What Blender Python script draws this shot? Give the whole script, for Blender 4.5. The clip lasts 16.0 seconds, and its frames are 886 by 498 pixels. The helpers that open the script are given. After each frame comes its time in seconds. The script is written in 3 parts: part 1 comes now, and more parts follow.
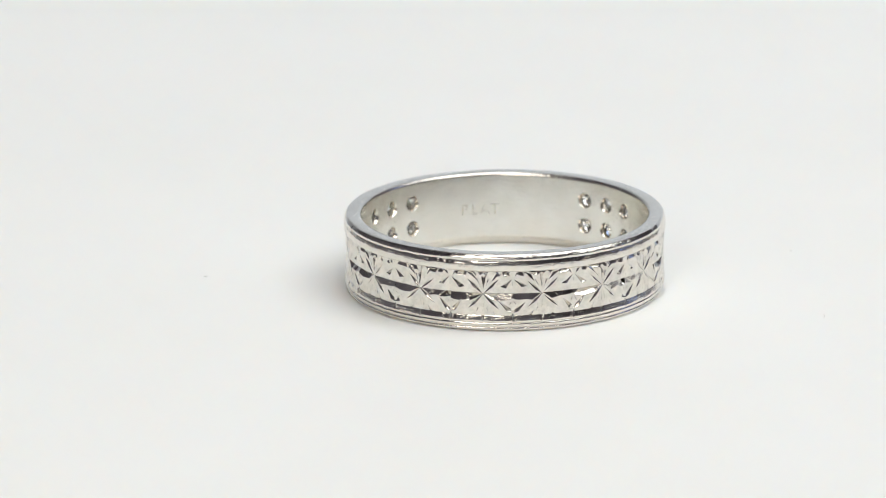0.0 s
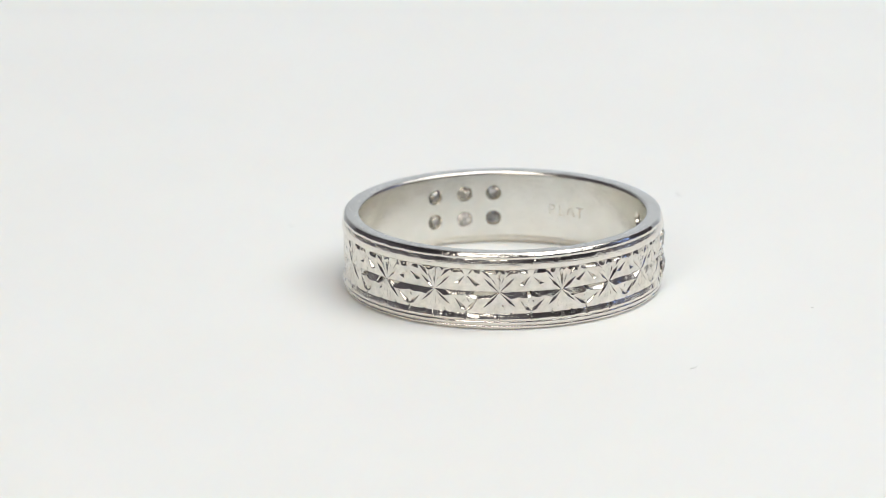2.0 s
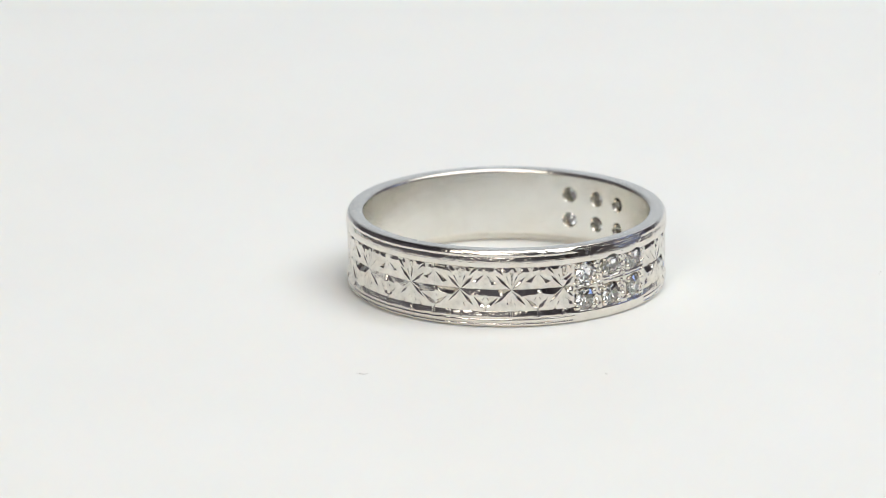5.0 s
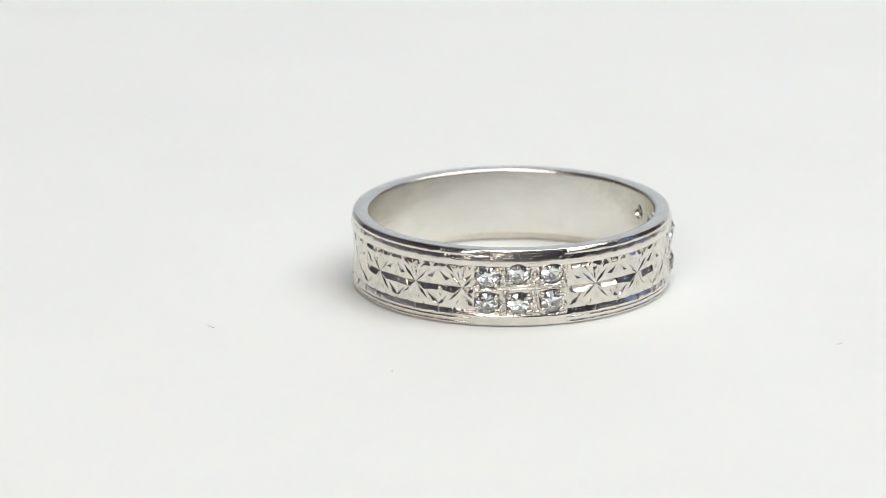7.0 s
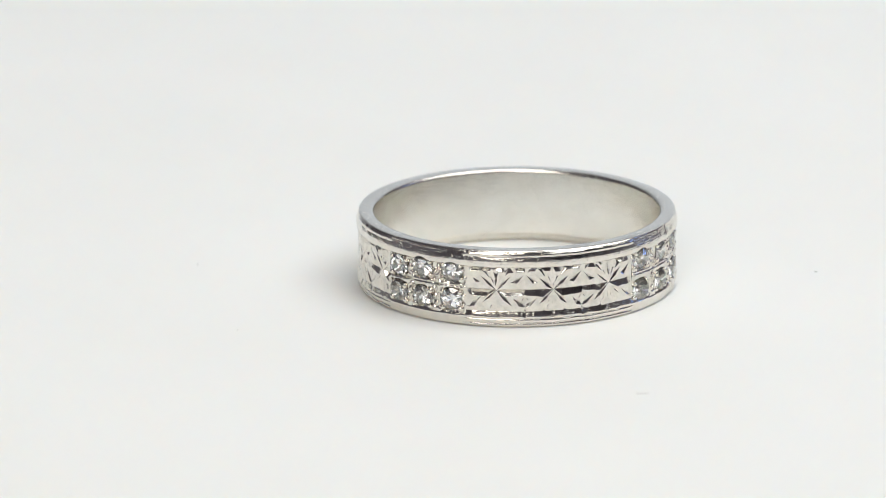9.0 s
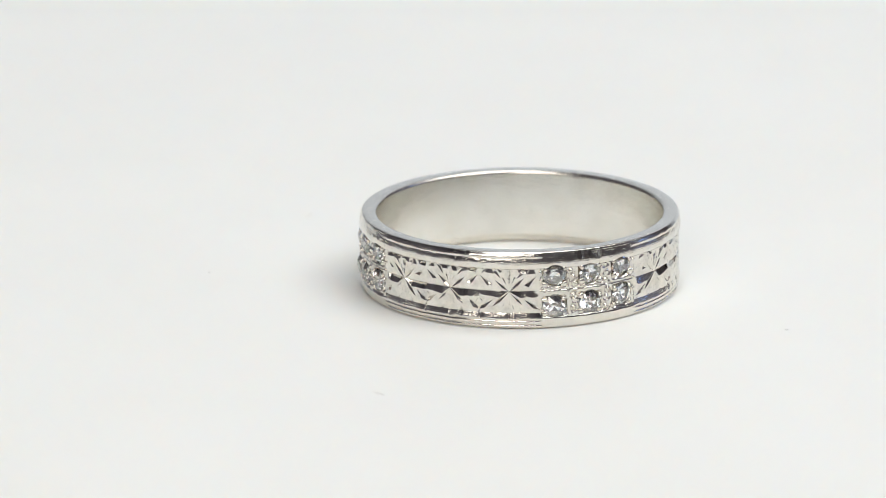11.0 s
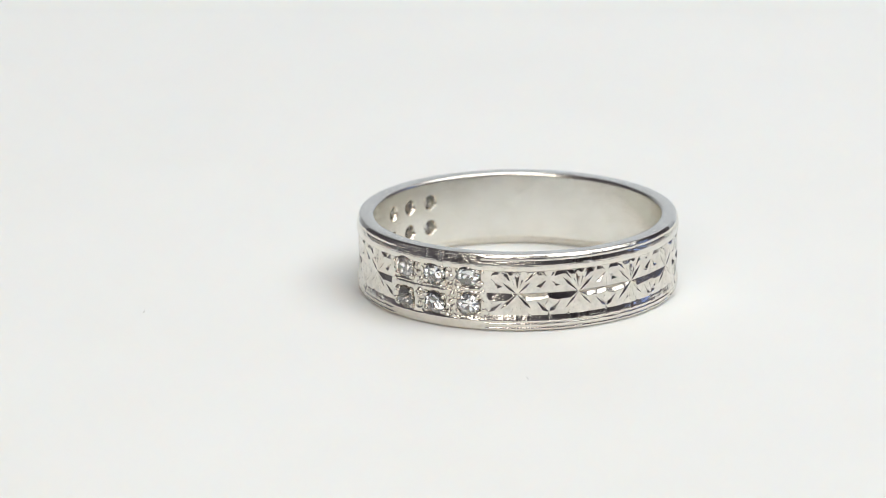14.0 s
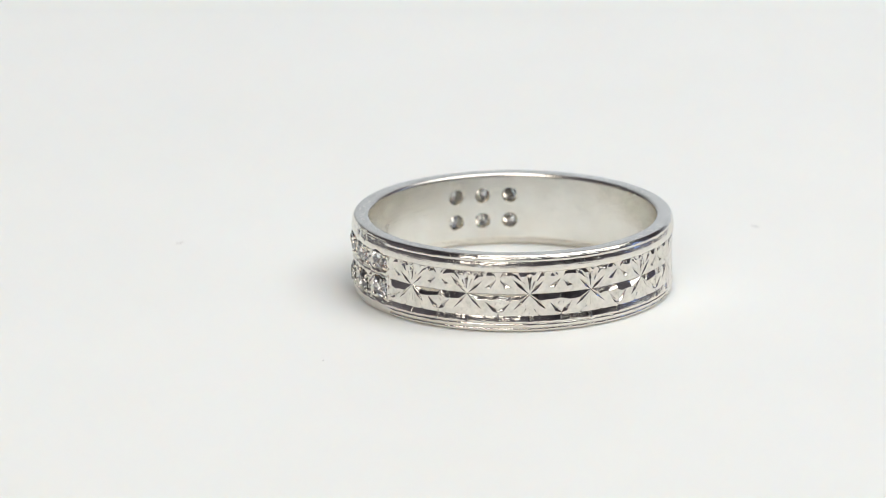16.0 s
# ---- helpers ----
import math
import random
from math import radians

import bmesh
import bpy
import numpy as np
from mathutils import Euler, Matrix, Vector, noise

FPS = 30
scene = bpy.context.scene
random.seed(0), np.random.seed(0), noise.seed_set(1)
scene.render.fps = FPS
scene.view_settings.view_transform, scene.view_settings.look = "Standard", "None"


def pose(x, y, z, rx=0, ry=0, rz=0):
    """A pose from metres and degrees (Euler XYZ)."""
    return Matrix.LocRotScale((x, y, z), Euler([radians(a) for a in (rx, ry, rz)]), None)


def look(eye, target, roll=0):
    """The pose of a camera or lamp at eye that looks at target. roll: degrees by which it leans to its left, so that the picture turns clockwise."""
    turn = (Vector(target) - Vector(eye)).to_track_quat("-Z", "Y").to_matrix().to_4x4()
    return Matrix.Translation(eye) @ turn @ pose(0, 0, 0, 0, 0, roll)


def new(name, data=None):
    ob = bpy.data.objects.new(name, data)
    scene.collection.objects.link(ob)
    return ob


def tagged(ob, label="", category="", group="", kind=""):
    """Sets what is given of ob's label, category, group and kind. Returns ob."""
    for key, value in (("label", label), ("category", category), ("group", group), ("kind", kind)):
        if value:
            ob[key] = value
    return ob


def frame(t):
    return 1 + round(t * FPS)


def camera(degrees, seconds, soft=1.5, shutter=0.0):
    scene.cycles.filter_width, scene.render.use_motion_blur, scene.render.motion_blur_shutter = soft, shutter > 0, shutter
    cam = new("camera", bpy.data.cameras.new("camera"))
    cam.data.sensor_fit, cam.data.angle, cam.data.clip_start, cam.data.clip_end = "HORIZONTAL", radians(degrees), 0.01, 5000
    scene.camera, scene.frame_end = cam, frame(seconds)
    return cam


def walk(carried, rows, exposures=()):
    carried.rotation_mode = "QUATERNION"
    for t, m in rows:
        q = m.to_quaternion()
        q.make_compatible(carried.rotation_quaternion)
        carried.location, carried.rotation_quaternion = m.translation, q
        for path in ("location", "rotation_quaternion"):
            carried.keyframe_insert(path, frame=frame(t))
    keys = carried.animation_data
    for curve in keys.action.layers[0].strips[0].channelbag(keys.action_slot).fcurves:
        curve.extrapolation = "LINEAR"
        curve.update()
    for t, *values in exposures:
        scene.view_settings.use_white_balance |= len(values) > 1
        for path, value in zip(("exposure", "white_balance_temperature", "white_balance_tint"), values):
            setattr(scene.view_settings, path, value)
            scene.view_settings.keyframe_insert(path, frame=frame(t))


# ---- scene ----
MM = 0.001
TAU = 2 * math.pi

# camera on a tripod, 0.25 m from the ring
cam = camera(13.339, 16.0, soft=0.6)
STAND = pose(-4.399 * MM, -234.35 * MM, 70.88 * MM, 73.683, 0, 0) @ pose(0, 0, 0, 0, 0, -0.41)
walk(cam, [(0, STAND), (16, STAND)], exposures=[(0, 0.0), (16, 0.0)])
cam.data.dof.use_dof = True
cam.data.dof.focus_distance = 0.236
cam.data.dof.aperture_fstop = 58

# ---- light: a soft lamp overhead, a daylight window at the side, a dim room ----
world = bpy.data.worlds.new("room_air")
scene.world = world
world.use_nodes = True
world.node_tree.nodes["Background"].inputs[0].default_value = (0.8, 0.9, 1.0, 1)
world.node_tree.nodes["Background"].inputs[1].default_value = 0.05


def area_lamp(name, eye, target, sx, sy, power, colour):
    data = bpy.data.lights.new(name, "AREA")
    data.shape, data.size, data.size_y = "RECTANGLE", sx, sy
    data.energy, data.color = power, colour
    ob = new(name, data)
    ob.matrix_world = look(eye, target)
    return ob


area_lamp("softbox_light", (0.27, -0.08, 0.80), (0.0, 0.0, 0), 0.84, 1.0, 8.4, (0.965, 0.985, 0.99))
area_lamp("window_light", (1.24, 0.16, 0.36), (0, 0.06, 0.06), 0.17, 0.15, 0.34, (0.30, 0.46, 1.0))
area_lamp("front_softbox_light", (-0.20, -0.56, 0.46), (0, 0, 0), 0.42, 0.24, 1.7, (1.0, 0.95, 0.88))
scene.cycles.max_bounces, scene.cycles.transmission_bounces, scene.cycles.glossy_bounces = 16, 14, 8


# ---- materials ----
def material(name, colour, rough=0.5, metal=0.0):
    m = bpy.data.materials.new(name)
    m.use_nodes = True
    b = m.node_tree.nodes["Principled BSDF"]
    b.inputs["Base Color"].default_value = (*colour, 1)
    b.inputs["Roughness"].default_value = rough
    b.inputs["Metallic"].default_value = metal
    return m, m.node_tree, b


def link(nt, a, b):
    nt.links.new(a, b)


def coords(nt, scale):
    tc = nt.nodes.new("ShaderNodeTexCoord")
    mp = nt.nodes.new("ShaderNodeMapping")
    mp.inputs["Scale"].default_value = scale
    link(nt, tc.outputs["Object"], mp.inputs["Vector"])
    return mp.outputs["Vector"]


def noise_node(nt, vec, scale, detail=4, rough=0.55):
    n = nt.nodes.new("ShaderNodeTexNoise")
    n.inputs["Scale"].default_value = scale
    n.inputs["Detail"].default_value = detail
    n.inputs["Roughness"].default_value = rough
    link(nt, vec, n.inputs["Vector"])
    return n.outputs["Fac"]


def ramp(nt, fac, stops):
    r = nt.nodes.new("ShaderNodeValToRGB")
    e = r.color_ramp.elements
    while len(e) < len(stops):
        e.new(0.5)
    for el, (p, c) in zip(e, stops):
        el.position, el.color = p, (*c, 1) if len(c) == 3 else c
    link(nt, fac, r.inputs["Fac"])
    return r.outputs["Color"]


def span(nt, fac, lo, hi, to_lo, to_hi):
    r = nt.nodes.new("ShaderNodeMapRange")
    for k, v in zip((1, 2, 3, 4), (lo, hi, to_lo, to_hi)):
        r.inputs[k].default_value = v
    link(nt, fac, r.inputs[0])
    return r.outputs[0]


def bump(nt, b, height, distance, strength=1.0, before=None):
    n = nt.nodes.new("ShaderNodeBump")
    n.inputs["Distance"].default_value = distance
    n.inputs["Strength"].default_value = strength
    link(nt, height, n.inputs["Height"])
    if before is not None:
        link(nt, before, n.inputs["Normal"])
    link(nt, n.outputs["Normal"], b.inputs["Normal"])
    return n.outputs["Normal"]


def round_coords(nt, along, across):
    """Coordinates that run round the ring's axis and along it."""
    tc = nt.nodes.new("ShaderNodeTexCoord")
    sep = nt.nodes.new("ShaderNodeSeparateXYZ")
    link(nt, tc.outputs["Object"], sep.inputs[0])
    at = nt.nodes.new("ShaderNodeMath")
    at.operation = "ARCTAN2"
    link(nt, sep.outputs["Y"], at.inputs[0])
    link(nt, sep.outputs["X"], at.inputs[1])
    mul = nt.nodes.new("ShaderNodeMath")
    mul.operation = "MULTIPLY"
    mul.inputs[1].default_value = 10.0 * along
    link(nt, at.outputs[0], mul.inputs[0])
    up = nt.nodes.new("ShaderNodeMath")
    up.operation = "MULTIPLY"
    up.inputs[1].default_value = 1000.0 * across
    link(nt, sep.outputs["Z"], up.inputs[0])
    com = nt.nodes.new("ShaderNodeCombineXYZ")
    link(nt, mul.outputs[0], com.inputs["X"])
    link(nt, up.outputs[0], com.inputs["Y"])
    return com.outputs[0]


def platinum(name, rough_lo, rough_hi, wear, streak, dark=1.0, cool=1.0, mottle=0.0, brush=0.0):
    """Worn platinum: streaks of the file and the polishing wheel, soft dents, fine scratches."""
    m, nt, b = material(name, (0.78, 0.75, 0.69), rough_lo, 1.0)
    v = coords(nt, (1, 1, 1))
    lines = noise_node(nt, round_coords(nt, 0.55, 9.0), 1.0, 4, 0.6)
    big = noise_node(nt, v, 700, 3)
    fine = noise_node(nt, v, 5200, 5, 0.65)
    link(nt, span(nt, fine, 0.35, 0.7, rough_lo, rough_hi), b.inputs["Roughness"])
    link(nt, ramp(nt, big, [(0.3, (0.775 * dark / cool, 0.735 * dark, 0.665 * dark * cool)), (0.7, (0.84 * dark / cool, 0.803 * dark, 0.740 * dark * cool))]), b.inputs["Base Color"])
    if mottle:
        patch = noise_node(nt, v, 1500, 6, 0.7)
        lo, hi = (1 - mottle) * dark, (1 + mottle * 0.5) * dark
        link(nt, ramp(nt, patch, [(0.32, (0.81 * lo, 0.772 * lo, 0.710 * lo)), (0.62, (0.81 * hi, 0.772 * hi, 0.710 * hi))]), b.inputs["Base Color"])
    first = bump(nt, b, big, 0.00012 * wear, 0.6)
    second = bump(nt, b, lines, 0.00003 * streak, 0.7, first)
    third = bump(nt, b, fine, 0.000012 * wear, 0.7, second)
    if brush:
        bump(nt, b, noise_node(nt, round_coords(nt, 14.0, 0.9), 1.0, 3, 0.6), 0.00001 * brush, 0.7, third)
    return m


CUT = platinum("bright_cut_platinum", 0.06, 0.18, 1.2, 0.2, 0.95, mottle=0.16, brush=1.1)
RAIL = platinum("polished_platinum", 0.06, 0.16, 1.2, 0.9, mottle=0.07)
INSIDE = platinum("satin_platinum", 0.18, 0.26, 0.18, 0.3, 0.97, 1.03)
STAMP = platinum("stamped_platinum", 0.22, 0.36, 1.2, 0.6, 0.945)
RIM = platinum("worn_edge_platinum", 0.20, 0.30, 0.2, 0.3)
BEAD = platinum("bead_platinum", 0.05, 0.12, 0.5, 0.0)

DIAMOND = bpy.data.materials.new("diamond")
DIAMOND.use_nodes = True
_nt = DIAMOND.node_tree
_nt.nodes.clear()
_g = _nt.nodes.new("ShaderNodeBsdfGlass")
_g.inputs["IOR"].default_value = 2.417
_g.inputs["Roughness"].default_value = 0.0
_g.inputs["Color"].default_value = (1.0, 1.0, 1.0, 1)
_o = _nt.nodes.new("ShaderNodeOutputMaterial")
link(_nt, _g.outputs[0], _o.inputs[0])


def matte(name, lo, hi, scale, rough, relief=0.0):
    m, nt, b = material(name, lo, rough)
    f = noise_node(nt, coords(nt, (1, 1, 1)), scale, 5)
    link(nt, ramp(nt, f, [(0.3, lo), (0.7, hi)]), b.inputs["Base Color"])
    if relief:
        g = noise_node(nt, coords(nt, (1, 1, 1)), scale * 14, 4)
        bump(nt, b, g, relief, 0.5)
    return m


WHITE = matte("white_matte_acrylic", (0.83, 0.83, 0.80), (0.85, 0.85, 0.82), 40, 0.6, 0.000004)
_b = WHITE.node_tree.nodes["Principled BSDF"]
_b.inputs["Subsurface Weight"].default_value = 0.4
_b.inputs["Subsurface Radius"].default_value = (1.0, 0.85, 0.7)
_b.inputs["Subsurface Scale"].default_value = 0.001
# pale blue tint of the added sweep stands in for cool light on the rim
RIM_CARD = matte("pale_blue_reflector", (0.68, 0.73, 0.79), (0.70, 0.75, 0.81), 25, 0.9)
BODY = matte("grey_plastic", (0.2, 0.2, 0.21), (0.24, 0.24, 0.25), 60, 0.5)
WOOD = matte("brown_table_top", (0.1, 0.07, 0.05), (0.16, 0.11, 0.07), 12, 0.5)
WALL = matte("dim_wall_paint", (0.41, 0.385, 0.43), (0.46, 0.435, 0.48), 3, 0.9)
FIBRE = matte("dust_fibre", (0.62, 0.61, 0.58), (0.7, 0.69, 0.66), 900, 0.9)


# ---- builders ----
def mesh_from(name, verts, faces, mat, smooth=True, sharp=None):
    me = bpy.data.meshes.new(name)
    me.from_pydata([tuple(v) for v in verts], [], faces)
    me.materials.append(mat)
    me.polygons.foreach_set("use_smooth", [smooth] * len(me.polygons))
    if sharp:
        me.set_sharp_from_angle(angle=radians(sharp))
    me.update()
    return me


def part(name, me, parent, label=""):
    ob = new(name, me)
    ob.parent = parent
    return tagged(ob, label)


def lathe(profile, n, wobble=None):
    """Turns a profile of (r, z) in mm round the z axis. wobble(angle, k) shifts r and z."""
    verts, faces, k = [], [], len(profile)
    for i in range(n):
        a = TAU * i / n
        for j, (r, z) in enumerate(profile):
            dr, dz = wobble(a, j) if wobble else (0, 0)
            verts.append(((r + dr) * math.cos(a) * MM, (r + dr) * math.sin(a) * MM, (z + dz) * MM))
    for i in range(n):
        for j in range(k - 1):
            p, q = i * k + j, ((i + 1) % n) * k + j
            faces.append((p, q, q + 1, p + 1))
    return verts, faces


def box_mesh(name, x0, x1, y0, y1, z0, z1, mat, bevel=0.002):
    bm = bmesh.new()
    bmesh.ops.create_cube(bm, size=1)
    for v in bm.verts:
        v.co = Vector((x0 if v.co.x < 0 else x1, y0 if v.co.y < 0 else y1, z0 if v.co.z < 0 else z1))
    if bevel:
        bmesh.ops.bevel(bm, geom=bm.edges[:], offset=bevel, segments=2, affect="EDGES")
    me = bpy.data.meshes.new(name)
    bm.to_mesh(me)
    bm.free()
    me.materials.append(mat)
    return me


# ---- the room round the table ----
def build_room():
    def slab(name, *ext, mat=WALL):
        return tagged(new(name, box_mesh(name, *ext, mat, 0)), kind="structure")
    slab("floor", -1.4, 1.4, -1.4, 1.4, -0.88, -0.78, mat=WOOD)
    slab("ceiling", -1.4, 1.4, -1.4, 1.4, 1.62, 1.72)
    slab("wall_north", -1.4, 1.4, 1.3, 1.4, -0.78, 1.62)
    slab("wall_south", -1.4, 1.4, -1.4, -1.3, -0.78, 1.62)
    slab("wall_west", -1.4, -1.3, -1.3, 1.3, -0.78, 1.62)
    # the east wall has the window's opening
    me = bpy.data.meshes.new("wall_east")
    bm = bmesh.new()
    for y0, y1, z0, z1 in ((-1.3, 0.03, -0.78, 1.62), (0.29, 1.3, -0.78, 1.62), (0.03, 0.29, -0.78, 0.25), (0.03, 0.29, 0.47, 1.62)):
        made = bmesh.ops.create_cube(bm, size=1)["verts"]
        for v in made:
            v.co = Vector((1.3 if v.co.x < 0 else 1.4, y0 if v.co.y < 0 else y1, z0 if v.co.z < 0 else z1))
    bm.to_mesh(me)
    bm.free()
    me.materials.append(WALL)
    tagged(new("wall_east", me), kind="structure")
    tagged(new("table_top", box_mesh("table_top", -0.6, 0.6, -0.5, 0.55, -0.078, -0.048, WOOD, 0.004)),
           "brown wooden table top under the white turntable", "table", kind="structure")
    for x in (-0.55, 0.55):
        for y in (-0.45, 0.5):
            tagged(new("table_leg", box_mesh("table_leg", x - 0.025, x + 0.025, y - 0.025, y + 0.025, -0.78, -0.078, WOOD, 0.003)), kind="structure")


def build_rim_reflector():
    """Unseen sheet added for rim reflections, standing behind the turntable, curving onto the table."""
    prof = [(0.14, -0.047)]
    for i in range(17):
        a = math.pi / 2 * i / 16
        prof.append((0.16 + 0.3 * math.sin(a), -0.047 + 0.3 * (1 - math.cos(a))))
    prof.append((0.462, 0.45))
    verts, faces = [], []
    for x in (-0.42, 0.42):
        verts += [(x, y, z) for y, z in prof]
    k = len(prof)
    for j in range(k - 1):
        faces.append((j, j + k, j + k + 1, j + 1))
    me = mesh_from("backdrop", verts, faces, RIM_CARD)
    ob = tagged(new("backdrop", me), "unseen pale blue sweep added behind the turntable for the rim to reflect", "backdrop", kind="structure")
    m = ob.modifiers.new("thickness", "SOLIDIFY")
    m.thickness = 0.0006


def build_turntable():
    root = tagged(new("turntable"), "white matte round display turntable, slowly turning", "turntable")
    top = [(0.0, 0.0), (120, 0.0), (128.5, 0.0), (129.6, -0.4), (130, -1.4), (130, -8), (129.3, -9), (124, -9), (0, -9)]
    v, f = lathe(top, 160)
    part("disc", mesh_from("disc", v, f, WHITE, True, 35), root, "white matte disc")
    base = [(0, -9.5), (112, -9.5), (113, -11), (113, -44), (110, -47.5), (0, -47.5)]
    v, f = lathe(base, 96)
    part("motor_base", mesh_from("motor_base", v, f, BODY, True, 35), root, "grey plastic base")
    return root


# ---- the ring; angles in degrees round its axis, sizes in mm ----
FIELD, BORE, HIGH = 10.23, 9.20, 5.0
MID, LOW_Z, TOP_Z = 2.45, 1.06, 3.90
STARS = (4.8, 23.4, 71.5, 91.3, 112.5, 172.0, 193.8, 215.7, 238.2, 261.5, 282.1, 305.4, 327.6, 346.8)
# stones of each group: angle, heights of the upper and the lower one
GROUPS = (((32.2, 3.16, 1.45), (43.3, 3.42, 1.45), (55.2, 3.42, 1.58)), ((128.4, 3.40, 1.36), (141.6, 3.38, 1.45), (154.7, 3.50, 1.60)))
GROUP_ENDS = ((27.6, 60.6), (123.2, 160.4))
# drilled holes inside, behind the stones
HOLES = ((31.0, 42.4, 53.7), (130.4, 142.5, 155.7))
HOLE_Z = (3.47, 1.75)
HOLE_IN = 0.51
SEAT = 0.69


def gouge(u, v, pts, up, down, side=0.9):
    """Depth of a flat-sided cut with the outline pts; its walls rise at the slopes up (facing up), down and side."""
    area = sum(p[0] * q[1] - q[0] * p[1] for p, q in zip(pts, pts[1:] + pts[:1]))
    depth = None
    for (ax, ay), (bx, by) in zip(pts, pts[1:] + pts[:1]):
        ln = math.hypot(bx - ax, by - ay) * math.copysign(1, area)
        nx, ny = -(by - ay) / ln, (bx - ax) / ln
        wall = ((u - ax) * nx + (v - ay) * ny) * (up if ny > 0.2 else down if ny < -0.2 else side)
        depth = wall if depth is None else np.minimum(depth, wall)
    return depth.clip(0, None)


def kite(a, b, w, peak):
    """Outline of a slender cut from a to b, widest at the share peak of its length."""
    dx, dy = b[0] - a[0], b[1] - a[1]
    ln = math.hypot(dx, dy)
    mx, my, px, py = a[0] + dx * peak, a[1] + dy * peak, -dy / ln * w, dx / ln * w
    return [a, (mx - px, my - py), b, (mx + px, my + py)]


def middle_cut(u, v, sgn, reach, rnd):
    """The broad cut along the middle of the band from a star to the end of its panel, made in two or three strokes."""
    x = u * sgn
    share = (x / reach).clip(0, 1)
    low = (0.40 + rnd.uniform(-0.05, 0.05)) * np.minimum(share / rnd.uniform(0.25, 0.4), 1.0) * (1 - 0.25 * ((share - 0.7) / 0.3).clip(0, 1))
    tilt = 0 * u + rnd.choice((0.20, 0.28, 0.34, 0.80))
    at, slant = rnd.uniform(0.35, 1.1), rnd.uniform(-0.9, 0.9)
    tilt = np.where(share > at + slant * (v + 0.2), rnd.choice((0.22, 0.30, 0.38, 0.75, 0.9)), tilt)
    foot = v + low + 0.03 * np.sin(x * 4 + rnd.uniform(0, 6)) + 0.05 * rnd.uniform(-1, 1) * x
    wall = np.minimum(foot * tilt, (0.05 - v) * 3.0)
    grain = 0.0004 * np.sin(v * 60 + 5 * np.sin(x * 3)) + 0.005 * np.sin(x * 7) * np.sin(v * 5)
    return np.where((x > 0.02) & (wall > 0), wall + grain, 0).clip(0, 0.30)


